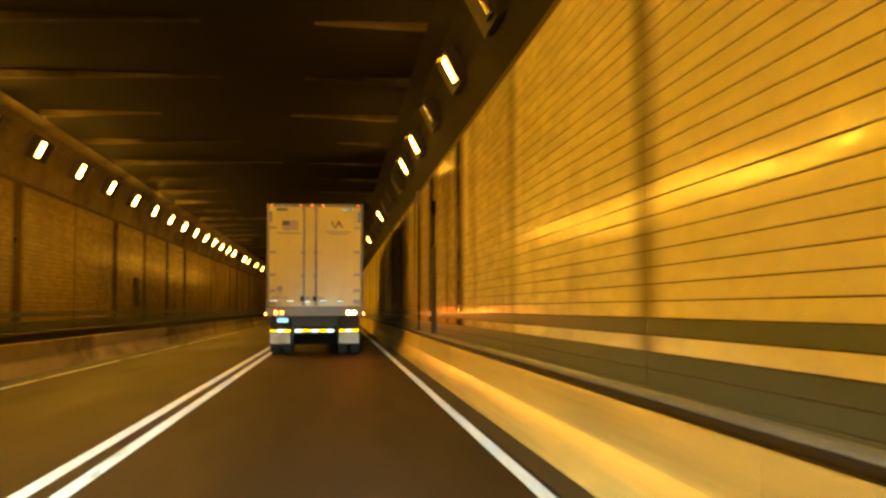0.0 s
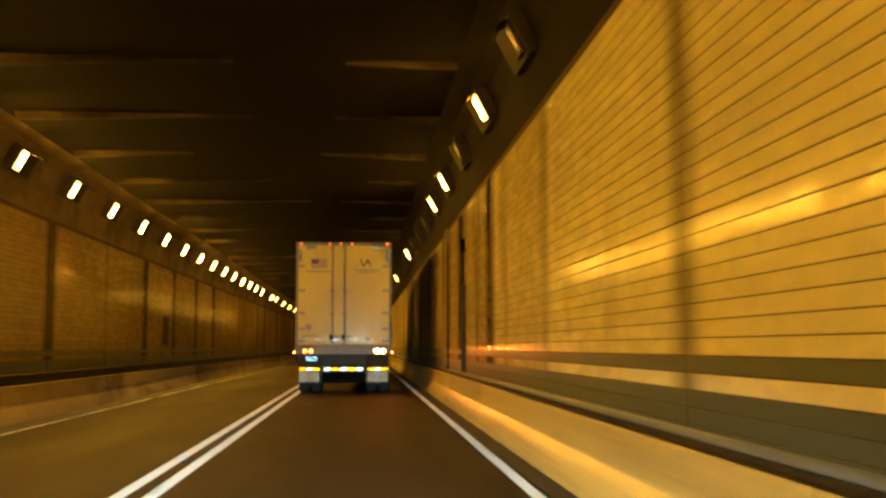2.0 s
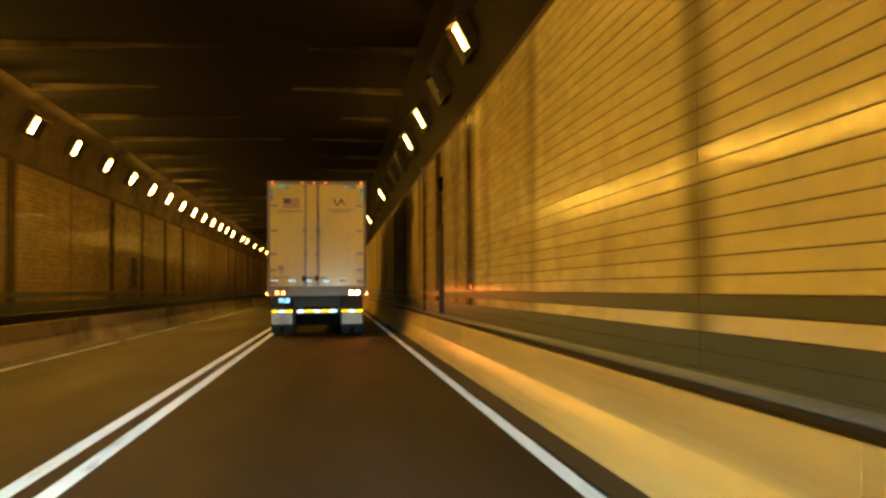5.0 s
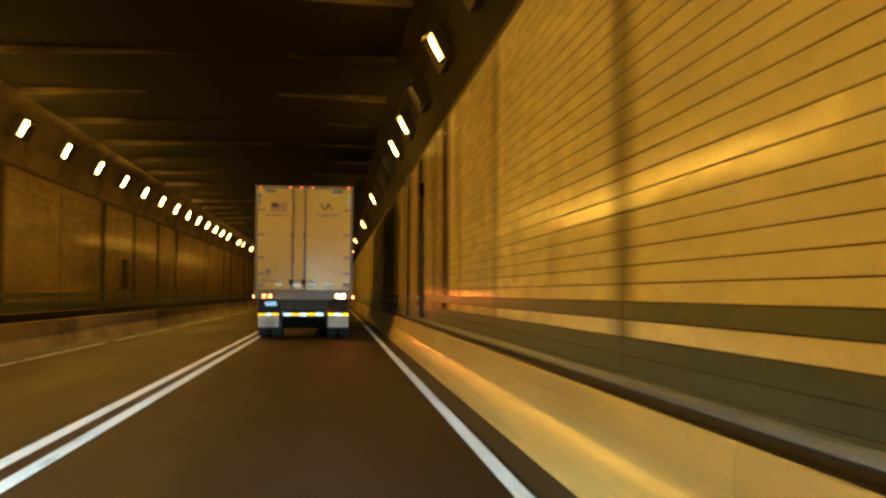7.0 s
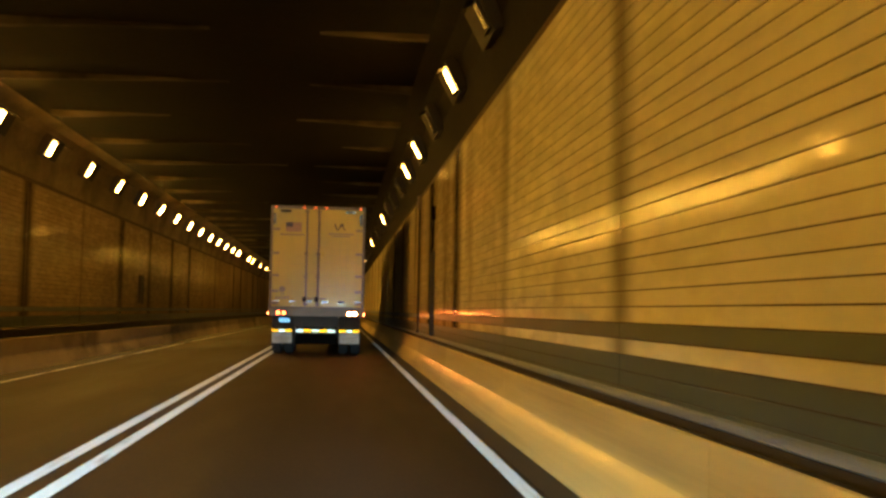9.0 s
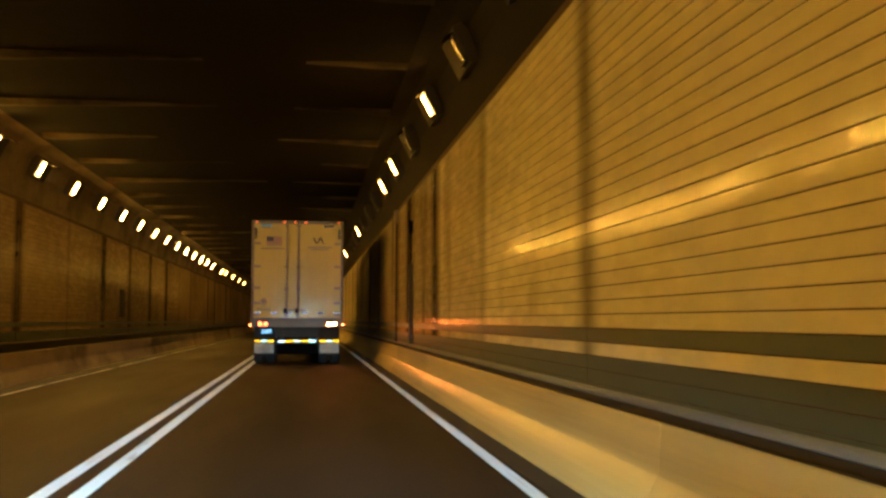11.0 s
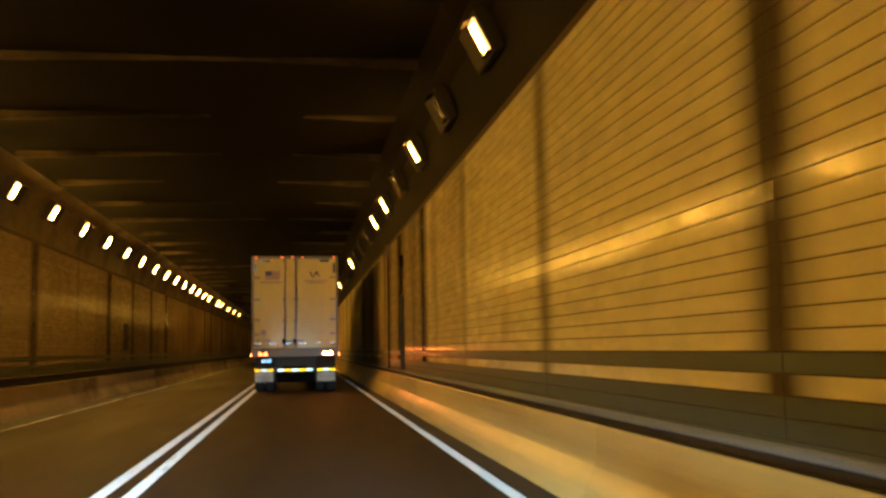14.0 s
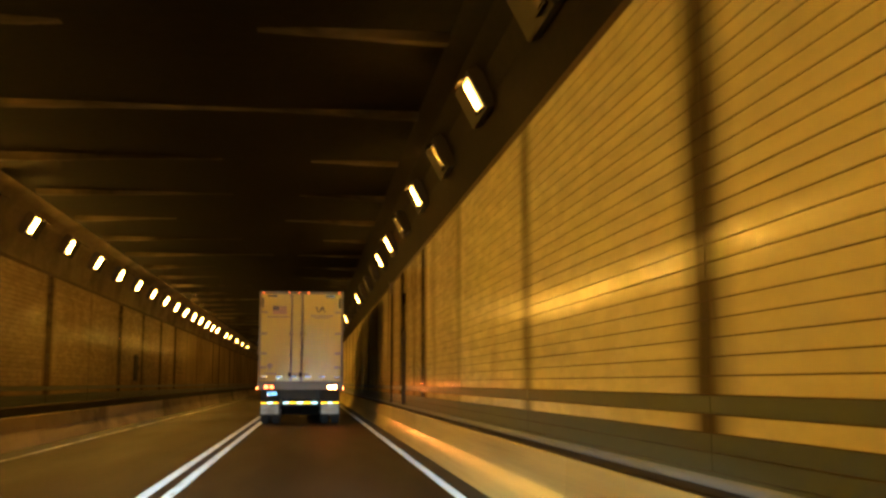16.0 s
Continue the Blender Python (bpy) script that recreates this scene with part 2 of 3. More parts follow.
# White paint with the yellow of the sodium lamps put into its colour.
TRAILER = surface("lamp_tinted_white_paint", (0.54, 0.46, 0.10), (0.65, 0.56, 0.135), (0.6, 1, 0.5), (5, 5, 1.2), (0.22, 0.38), 0.02,
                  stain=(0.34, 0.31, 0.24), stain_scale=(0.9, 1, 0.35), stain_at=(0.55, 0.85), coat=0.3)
# the doors' lacquer is slightly wavy sheet metal
_n, _l, _b = TRAILER.node_tree.nodes, TRAILER.node_tree.links, TRAILER.node_tree.nodes["Principled BSDF"]
_b.inputs["Coat Weight"].default_value, _b.inputs["Coat Roughness"].default_value, _b.inputs["Coat IOR"].default_value = 0.7, 0.03, 2.3
wave = _n.new("ShaderNodeTexNoise")
wave.inputs["Scale"].default_value, wave.inputs["Detail"].default_value = 3.6, 2.0
along = _n.new("ShaderNodeMapping")
along.inputs["Scale"].default_value = (0.55, 1.0, 1.7)
_l.new(_n.new("ShaderNodeNewGeometry").outputs["Position"], along.inputs["Vector"])
_l.new(along.outputs[0], wave.inputs["Vector"])
dent = _n.new("ShaderNodeBump")
dent.inputs["Strength"].default_value, dent.inputs["Distance"].default_value = 1.0, 0.016
_l.new(wave.outputs["Fac"], dent.inputs["Height"])
_l.new(dent.outputs[0], _b.inputs["Coat Normal"])
# Dark grey stands in for the unlit side of the trailer.
SIDEWALL = surface("unlit_trailer_side", (0.10, 0.09, 0.07), (0.17, 0.15, 0.12), (0.6, 0.3, 0.5), (5, 5, 2), (0.4, 0.6), 0.05)
STEEL = surface("grey_steel", (0.20, 0.19, 0.17), (0.30, 0.28, 0.25), rough=(0.35, 0.55), bump=0.05, metal=0.7)
SILL = surface("dark_steel_sill", (0.12, 0.11, 0.095), (0.19, 0.175, 0.15), rough=(0.35, 0.5), bump=0.05, metal=0.3)
RODS = surface("dull_galvanised_rod", (0.20, 0.17, 0.12), (0.30, 0.26, 0.19), rough=(0.4, 0.6), bump=0.05, metal=0.5)
BLACK = surface("black_steel", (0.012, 0.011, 0.010), (0.025, 0.023, 0.020), rough=(0.5, 0.7), bump=0.05)
SOOT = surface("matt_soot_black", (0.003, 0.0025, 0.002), (0.006, 0.005, 0.0038), rough=(0.8, 0.95), bump=0.05, gloss=0.05)
RUBBER = surface("tyre_rubber", (0.012, 0.012, 0.012), (0.022, 0.021, 0.020), fine=(60, 60, 60), rough=(0.7, 0.9), bump=0.2)
FLAP = surface("pale_mudflap", (0.34, 0.34, 0.33), (0.46, 0.46, 0.45), (2, 1, 2), (20, 20, 20), (0.5, 0.7), 0.05, stain=(0.14, 0.13, 0.11), stain_scale=(2, 1, 2))
WHITE_TAPE = surface("white_reflective_tape", (0.90, 0.94, 0.96), (0.94, 0.97, 0.98), rough=(0.075, 0.085), bump=0, metal=1.0)
AMBER_TAPE = surface("amber_reflective_tape", (0.95, 0.62, 0.10), (0.97, 0.66, 0.12), rough=(0.075, 0.085), bump=0, metal=1.0)
RED_TAPE = surface("red_reflective_tape", (0.55, 0.10, 0.06), (0.80, 0.30, 0.22), rough=(0.075, 0.085), bump=0, metal=1.0)
PLATE = surface("pale_blue_plate", (0.60, 0.74, 0.84), (0.70, 0.84, 0.92), rough=(0.075, 0.085), bump=0, metal=1.0)
PRINT_DARK = surface("dark_print", (0.06, 0.05, 0.05), (0.09, 0.075, 0.07), rough=(0.4, 0.5), bump=0)
PRINT_GREY = surface("faded_grey_print", (0.24, 0.21, 0.16), (0.29, 0.26, 0.20), rough=(0.4, 0.5), bump=0)
PRINT_RED = surface("faded_red_print", (0.42, 0.24, 0.18), (0.48, 0.29, 0.22), rough=(0.4, 0.5), bump=0)
PRINT_BLUE = surface("navy_print", (0.05, 0.05, 0.11), (0.08, 0.08, 0.15), rough=(0.4, 0.5), bump=0)
TAIL = glow("lit_tail_light", (1.0, 0.10, 0.015), 26)
TAIL_HOT = glow("bright_tail_light", (1.0, 0.21, 0.03), 400)
MARKER = glow("lit_amber_marker", (1.0, 0.16, 0.02), 4)
SIDE = glow("lit_red_marker", (1.0, 0.10, 0.02), 90)

# ---- mesh helpers ----
def as_mesh(name, bm, material):
    me = bpy.data.meshes.new(name)
    bmesh.ops.recalc_face_normals(bm, faces=bm.faces)
    bm.to_mesh(me)
    bm.free()
    me.materials.append(material)
    return me


def part(name, bm, material, parent=None, label="", at=None):
    ob = new(name, as_mesh(name, bm, material) if isinstance(bm, bmesh.types.BMesh) else bm)
    if parent:
        ob.parent = parent
    if at:
        ob.location = at
    if label:
        ob["label"] = label
    return ob


def empty(name, at=(0, 0, 0)):
    ob = new(name)
    ob.location = at
    ob.empty_display_size = 0.2
    return ob


def box(bm, x0, x1, y0, y1, z0, z1, bevel=0.0):
    vs = bmesh.ops.create_cube(bm, size=1)["verts"]
    for v in vs:
        v.co = Vector(((x0 + x1) / 2 + v.co.x * (x1 - x0), (y0 + y1) / 2 + v.co.y * (y1 - y0), (z0 + z1) / 2 + v.co.z * (z1 - z0)))
    if bevel:
        bmesh.ops.bevel(bm, geom=list({e for v in vs for e in v.link_edges}), offset=bevel, segments=2, affect="EDGES", profile=0.6)
    return bm


def prism(bm, profile, y0, y1):
    """A solid of a profile in x and z, drawn along y."""
    a = [bm.verts.new((x, y0, z)) for x, z in profile]
    b = [bm.verts.new((x, y1, z)) for x, z in profile]
    bm.faces.new(a)
    bm.faces.new(b[::-1])
    for i in range(len(profile)):
        j = (i + 1) % len(profile)
        bm.faces.new((a[i], b[i], b[j], a[j]))
    return bm


def tube(bm, centre, radius, length, axis="Y", segments=20, radius2=None):
    turn = {"X": pose(0, 0, 0, 0, 90, 0), "Y": pose(0, 0, 0, 90, 0, 0), "Z": Matrix()}[axis]
    bmesh.ops.create_cone(bm, cap_ends=True, segments=segments, radius1=radius, radius2=radius if radius2 is None else radius2, depth=length,
                          matrix=Matrix.Translation(centre) @ turn)
    return bm


def solid(*args, **kw):
    return box(bmesh.new(), *args, **kw)


# ---- the tunnel ----
road = tagged(part("road", solid(XL - 0.3, XR + 0.3, Y0, Y1, -0.3, 0.0), ASPHALT), "dark worn asphalt roadway with two lanes", "road", kind="structure")


def road_line(x, width, material, label):
    """A painted line; its near stretch has fine cross ridges, added to catch the low beam in place of glass beads."""
    bm = bmesh.new()
    near, far, pitch = -27.0, 11.0, 0.05
    for y0, y1 in ((Y0, near), (far, Y1)):
        box(bm, x - width / 2, x + width / 2, y0, y1, 0.0, 0.004)
    verts, y = [], near
    while y < far:
        for dy, z in ((0.0, 0.004), (0.007, 0.010)):
            verts.append((bm.verts.new((x - width / 2, y + dy, z)), bm.verts.new((x + width / 2, y + dy, z))))
        y += pitch
    for (a, c), (d, e) in zip(verts, verts[1:]):
        bm.faces.new((a, c, e, d))
    return tagged(part("road_marking", bm, material), label, "road marking", "road markings", "structure")


road_line(-2.01, 0.13, PAINT, "solid white centre line, one of a pair")
road_line(-1.73, 0.13, PAINT, "solid white centre line, one of a pair")
road_line(1.535, 0.12, PAINT_EDGE, "scuffed white edge line beside the gutter")
road_line(-5.17, 0.07, PAINT_WORN, "scuffed white edge line beside the far barrier")
for x0, x1 in ((1.64, 1.86), (-5.72, -5.27)):
    tagged(part("gutter", solid(x0, x1, Y0, Y1, 0.0, 0.006), GUTTER), "dirty dark gutter strip at the foot of the barrier", "gutter", kind="structure")

def ceiling_rib(bm, y):
    """A shallow cross rib with sloping sides, deepest at both haunches, that runs out into the ceiling between them, as
    lamp light fades.
    """
    x0, x1, steps = -5.97, 1.42, 22
    ends = [(random.uniform(0.10, 0.17), random.uniform(1.0, 2.2)), (random.uniform(0.05, 0.11), random.uniform(0.5, 1.1))]
    rows = []
    for i in range(steps + 1):
        x = x0 + (x1 - x0) * i / steps
        deep = -0.010 + sum(h * math.exp(-(d / reach) ** 2 * 0.5) for d, (h, reach) in zip((x - x0, x1 - x), ends)) + random.uniform(-0.003, 0.003)
        rows.append([bm.verts.new((x, y + dy, ROOF + dz)) for dy, dz in ((-0.06, 0.016), (0.09, -deep), (0.25, -deep), (0.40, 0.016))])
    for r, q in zip(rows, rows[1:]):
        for i in range(4):
            j = (i + 1) % 4
            face = bm.faces.new((r[i], r[j], q[j], q[i]))
            face.material_index = 1
    for r in (rows[0], rows[-1][::-1]):
        bm.faces.new(r).material_index = 1


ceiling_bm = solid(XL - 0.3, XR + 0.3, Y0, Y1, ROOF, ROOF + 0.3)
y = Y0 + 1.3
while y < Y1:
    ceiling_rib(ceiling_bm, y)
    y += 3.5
ceiling = tagged(part("ceiling", ceiling_bm, CEILING), "sooty concrete ceiling, coloured as unlit, with paler shallow cross ribs", "ceiling", kind="structure")
ceiling.data.materials.append(RIB_LIT)


def tunnel_wall(name, x, inward, tiles, phase, near0, gap, filler, label, shade_from=None):
    """A tiled wall: backing, rows of tile between upright joints, a dark band, a dado and a cement base coloured for
    shade.
    """
    back = bmesh.new()
    x_back, x_far = x - inward * 0.007, x - inward * 0.4
    box(back, min(x_back, x_far), max(x_back, x_far), Y0, Y1, 0.0, TOP)
    wall = tagged(part(name, back, GROUT), label, "wall", kind="structure")
    width = PANEL - gap
    meshes = {}
    kinds = [tiles, TILE_DARK] + ([TILE_SHADED, TILE_HALF_SHADED] if shade_from is not None else [])
    for material in kinds:
        bm = bmesh.new()
        h, d = 0.0504, 0.012
        prof = [(-d, -h), (-0.003, -h), (0.0, -h + 0.003), (0.0, h - 0.003), (-0.003, h), (-d, h)]
        prism(bm, [(inward * a, b) for a, b in prof], -width / 2, width / 2)
        meshes[material] = as_mesh("tile_row", bm, material)
    rest = {material: bmesh.new() for material in kinds}
    first = math.floor((Y0 - phase) / PANEL) + 1
    last = math.floor((Y1 - phase) / PANEL)
    for p in range(first, last):
        yc = phase + (p + 0.5) * PANEL
        near = near0 <= yc < near0 + 9.5 * PANEL
        for k in range(30):
            z = DADO + (k + 0.5) * COURSE
            if z > TOP - 0.04:
                break
            # Panels near the truck get darker tiles in place of its shadow.
            material = TILE_DARK if k in (0, 1, 3) else TILE_SHADED if shade_from is not None and shade_from < yc < shade_from + 2 * PANEL else TILE_HALF_SHADED if shade_from is not None and yc > shade_from - PANEL else tiles
            if near:
                row = part("tile_row", meshes[material], None, wall, at=(x, yc, z))
                row.rotation_euler = (0, radians(random.gauss(0, 0.12)), 0)
            else:
                box(rest[material], x - 0.012, x + 0.012, yc - width / 2, yc + width / 2, z - 0.0508, z + 0.0508)
    for material, bm in rest.items():
        tagged(part("distant_tile_rows", bm, material, wall), kind="stuff")
    for p in range(first, last + 1):
        yj = phase + p * PANEL
        part("joint_filler", solid(min(x - inward * 0.003, x - inward * 0.015), max(x - inward * 0.003, x - inward * 0.015), yj - gap / 2 + 0.001, yj + gap / 2 - 0.001, 0.78, TOP - 0.005), filler, wall)
    # The base is coloured near black for the shadow behind the barrier.
    base = bmesh.new()
    prism(base, [(x - inward * 0.006, 0.0), (x + inward * 0.004, 0.0), (x + inward * 0.004, 0.693), (x - inward * 0.006, 0.693)], Y0, Y1)
    part("cement_base", base, GUTTER, wall, "cement below the kerb, coloured dark for shade")
    part("plinth", solid(min(x, x - inward * 0.012), max(x, x - inward * 0.012), Y0, Y1, 0.748, DADO - 0.002), TILE_DARK, wall, "narrow dark strip below the tiles")
    kerb = bmesh.new()
    prism(kerb, [(x - inward * 0.006, 0.692), (x + inward * 0.026, 0.692), (x + inward * 0.036, 0.702), (x + inward * 0.034, 0.722), (x + inward * 0.024, 0.738), (x + inward * 0.006, 0.750), (x - inward * 0.006, 0.750)], Y0, Y1)
    part("grey_kerb", kerb, BASE if inward < 0 else GROUT, wall, "smooth grey cement kerb along the tiles" if inward < 0 else "dark brown kerb along the tiles")
    return wall


tunnel_wall("wall_right", XR, -1, TILE, PHASE_R, -32, 0.014, JOINT, "cream glazed tile wall with a dark band and dado", shade_from=-11.0)
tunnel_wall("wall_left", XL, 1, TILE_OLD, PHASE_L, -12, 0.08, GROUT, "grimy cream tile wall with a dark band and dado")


def haunch(x, inward, material):
    bm = bmesh.new()
    prism(bm, [(x - inward * 0.4, TOP), (x + inward * -0.02, TOP), (x + inward * 0.10, 4.80), (x + inward * 0.22, 5.08), (x + inward * 0.42, 5.26), (x + inward * 0.70, ROOF), (x - inward * 0.4, ROOF)], Y0, Y1)
    return tagged(part("trim_haunch", bm, material), "sooty sloping concrete haunch, the right one coloured for shade", "haunch", kind="structure")


haunch(XR, -1, HAUNCH_SHADED)
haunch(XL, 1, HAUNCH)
for yy, n in ((Y0, "wall_behind"), (Y1, "wall_ahead")):
    tagged(part(n, solid(XL - 0.4, XR + 0.4, yy - 0.3, yy, 0, ROOF), CONCRETE), "plain dark wall closing the tunnel", "wall", kind="structure")
# Walkway painted near black for the shadow between barrier and wall.
tagged(part("walkway", solid(XL + 0.03, -6.17, Y0, Y1, 0.0, 0.30), GUTTER), "raised walkway behind the barrier, coloured dark for its shade", "walkway", kind="structure")

# ---- barriers ----
def barrier(x, inward, height, material, label):
    """One length of concrete barrier with a sloping face, a kink near its foot and rounded top edges."""
    bm = bmesh.new()
    kink = height * 0.485
    prof = [(0.0, 0.0), (0.003, 0.025), (0.008, 0.040), *[(0.008 + 0.115 * (0.62 * u + 0.38 * u * u), 0.040 + (kink - 0.040) * u) for u in (0.25, 0.5, 0.7, 0.85, 1.0)], (0.130, kink + 0.014), (0.133, kink + 0.034), (0.146, height - 0.025), (0.150, height - 0.008), (0.158, height), (0.190, height), (0.205, height - 0.02), (0.205, 0.0)]
    prism(bm, [(x - inward * a, b) for a, b in prof], 0.003, 6.097)
    ob = part("concrete_barrier", bm, material)
    a, b = sorted((x - inward * 0.163, x - inward * 0.203))
    part("grime_strip", solid(a, b, 0.01, 6.09, height - 0.016, height + 0.003, bevel=0.002), GUTTER, ob, "dark grime lying on the top")
    return tagged(ob, label, "barrier", "barriers along the road")


for x, inward, height, material, label, phase in ((1.86, -1, 0.648, BARRIER, "pale painted concrete barrier with scuffs along the road", 0.4), (-5.72, 1, 0.62, BARRIER_OLD, "stained concrete barrier beside the oncoming lane", 2.0)):
    one = barrier(x, inward, height, material, label)
    one.location.y = Y0 + phase
    for k in range(1, 32):
        copy_thing(one, pose(0, Y0 + phase + k * 6.1, 0))

# ---- tunnel lights ----
SLOPE = math.atan2(0.22, 0.42)


def tunnel_light(inward, lit):
    """A long box light on brackets: dark body, pale face with a rim, a glass at one end. Its face looks along +x before turning."""
    base = empty("tunnel_light")
    h, d = 0.24, 0.20
    tall = 0.165
    a, e = (-0.25, 0.80) if inward > 0 else (-0.80, 0.25)
    g = (-0.10, 0.10)
    # Right bodies are coloured darker to stand for their shaded side.
    part("body", solid(-d, 0.0, a, e, -h - 0.03, h + 0.03, bevel=0.012), DARKBOX if inward > 0 else SHADED_DARKBOX, base, "dark brown lamp body")
    part("face_panel", solid(0.0, 0.006, a + 0.015, e - 0.015, -h - 0.015, h + 0.015), HOUSING, base, "dull brown face panel")
    rim = bmesh.new()
    for s in (-1, 1):
        y = g[0] - 0.031 if s < 0 else g[1] + 0.031
        box(rim, 0.005, 0.026, y - 0.027, y + 0.027, -tall - 0.036, tall + 0.036)
        box(rim, 0.005, 0.026, g[0] - 0.004, g[1] + 0.004, s * (tall + 0.020) - 0.016, s * (tall + 0.020) + 0.016)
    part("rim", rim, HOUSING if lit == "off" else HALO_GLASS, base, "tarnished metal rim" if lit == "off" else "pale glass surround, its glow also drawing the lamp halo")
    part("glass", solid(0.005, 0.036, g[0], g[1], -tall, tall, bevel=0.004), {"lit": LIT if inward > 0 else LIT_WEAK, "dim": LIT_DIM, "off": UNLIT}[lit], base,
         {"lit": "glowing warm glass", "dim": "dimly glowing glass, turned down with distance", "off": "unlit dusty glass"}[lit])
    # Unseen plates added to keep lamp light off the ceiling and upper walls.
    for s in (-1, 1):
        part("shade_lip", solid(0.0, (0.40 if inward > 0 else 0.14) if s > 0 else 0.06, g[0] - 0.06, g[1] + 0.06, s * (tall + 0.046) - 0.004, s * (tall + 0.046) + 0.004), SOOT, base, "thin dark plate added to cut off the lamp light")
    for y in (a + 0.2, e - 0.2):
        part("bracket", solid(-d - 0.22, -d + 0.002, y - 0.04, y + 0.04, -h - 0.02, h - 0.12), DARKBOX, base)
    label = {"lit": "lit box light on the sloping haunch", "dim": "box light on the haunch, turned down in the distance", "off": "dark box light that is switched off"}[lit]
    return tagged(base, label, "tunnel light", "rows of tunnel lights")


def light_row(x, z, inward, pitch, phase, dark, dim):
    turn = pose(0, 0, 0, 0, 0, 0 if inward > 0 else 180) @ pose(0, 0, 0, 0, math.degrees(SLOPE), 0)
    first = {"lit": None, "dim": None, "off": None}
    for k in range(math.ceil((Y0 + 1 - phase) / pitch), math.floor((Y1 - 1 - phase) / pitch) + 1):
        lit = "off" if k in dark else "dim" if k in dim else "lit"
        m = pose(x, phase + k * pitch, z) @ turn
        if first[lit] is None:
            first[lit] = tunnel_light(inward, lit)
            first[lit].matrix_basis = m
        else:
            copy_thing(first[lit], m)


# Far lamps are turned down and many switched off to darken the distance.
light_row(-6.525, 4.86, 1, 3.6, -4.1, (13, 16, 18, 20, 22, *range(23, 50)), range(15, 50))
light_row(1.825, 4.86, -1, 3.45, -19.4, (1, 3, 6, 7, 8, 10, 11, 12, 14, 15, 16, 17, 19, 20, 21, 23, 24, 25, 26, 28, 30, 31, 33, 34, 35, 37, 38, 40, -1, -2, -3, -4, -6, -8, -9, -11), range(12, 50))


def conduit(y):
    base = empty("conduit", (XR, y, 0))
    part("pipe", tube(bmesh.new(), (-0.035, 0, 2.43), 0.024, 3.3, "Z", 12), BLACK, base)
    part("junction_box", solid(-0.09, -0.001, -0.09, 0.09, 3.75, 4.08, bevel=0.01), DARKBOX, base)
    for z in (1.3, 2.4, 3.4):
        part("clamp", solid(-0.066, 0.0, -0.04, 0.04, z - 0.015, z + 0.015), BLACK, base)
    part("foot", solid(-0.075, -0.001, -0.06, 0.06, 0.74, 0.80, bevel=0.008), BLACK, base)
    return tagged(base, "black conduit with a junction box on the tiles", "conduit", "conduits on the wall")


conduit(-3.4)


def cable_cabinet(y):
    """A tall narrow cabinet on the dado, with a cable that climbs to a small box."""
    base = empty("cable_cabinet", (XR, y, 0))
    part("case", solid(-0.085, -0.001, -0.06, 0.06, 0.76, 2.45, bevel=0.01), SHADED_DARKBOX, base)
    part("door", solid(-0.094, -0.084, -0.05, 0.05, 0.84, 2.40, bevel=0.004), SHADED_DARKBOX, base)
    part("latch", solid(-0.103, -0.093, 0.015, 0.04, 1.52, 1.62, bevel=0.003), HOUSING, base)
    part("hood", prism(bmesh.new(), [(-0.001, 2.448), (-0.10, 2.448), (-0.10, 2.462), (-0.001, 2.53)], -0.068, 0.068), SHADED_DARKBOX, base, "sloping dark hood")
    part("cable", tube(bmesh.new(), (-0.035, 0.03, 2.86), 0.018, 0.64, "Z", 10), SOOT, base)
    part("terminal_box", solid(-0.09, -0.001, -0.03, 0.09, 3.16, 3.44, bevel=0.01), SOOT, base, "small black box")
    return tagged(base, "tall narrow black cabinet with a cable on the tiles", "cabinet")


cable_cabinet(-7.2)


def hose_cabinet(y):
    base = empty("hose_cabinet", (XL, y, 0))
    part("case", solid(-0.02, 0.09, -0.28, 0.28, 1.35, 2.35, bevel=0.012), SHADED_DARKBOX, base)
    part("door", solid(0.09, 0.105, -0.25, 0.25, 1.38, 2.32, bevel=0.006), SHADED_DARKBOX, base, "dark cabinet door")
    part("handle", solid(0.105, 0.13, 0.17, 0.20, 1.78, 1.92, bevel=0.006), HOUSING, base)
    return tagged(base, "narrow dark metal cabinet on the grimy tiles", "cabinet")


hose_cabinet(8.5)

# ---- the truck ahead ----
TX = -0.453
trailer = tagged(empty("semi_trailer", (TX, 0, 0)), "white box trailer with closed rear doors on the road", "trailer")
LEN = 16.0


def deco(name, x0, x1, z0, z1, material, parent, label="", y=-0.034, thick=0.006):
    return part(name, solid(x0, x1, y, y + thick, z0, z1), material, parent, label)


def prismatic(name, x0, x1, z0, z1, material, parent, label="", y=-0.034, a=0.010):
    """Reflective tape: a sheet of tiny cube corners that sends light back to where it came from."""
    bm = bmesh.new()
    n = Vector((1, 1, 1)).normalized()
    u = Vector((1, -1, 0)).normalized()
    w = n.cross(u)
    reach = int((x1 - x0 + z1 - z0) / a) + 3
    cx, cz = (x0 + x1) / 2, (z0 + z1) / 2

    def put(p):
        return bm.verts.new((cx + a * p.dot(u), y - a * p.dot(n), cz + a * p.dot(w)))

    for i in range(-reach, reach + 1):
        for j in range(-reach, reach + 1):
            c = Vector((i, j, -i - j))
            top = c + Vector((1, 1, 1))
            if abs(a * c.dot(u)) > (x1 - x0) / 2 or abs(a * c.dot(w)) > (z1 - z0) / 2:
                continue
            for axis in range(3):
                p, q = Vector(), Vector()
                p[(axis + 1) % 3], q[(axis + 2) % 3] = 1, 1
                bm.faces.new([put(top), put(top - p), put(top - p - q), put(top - q)])
    return part(name, bm, material, parent, label)


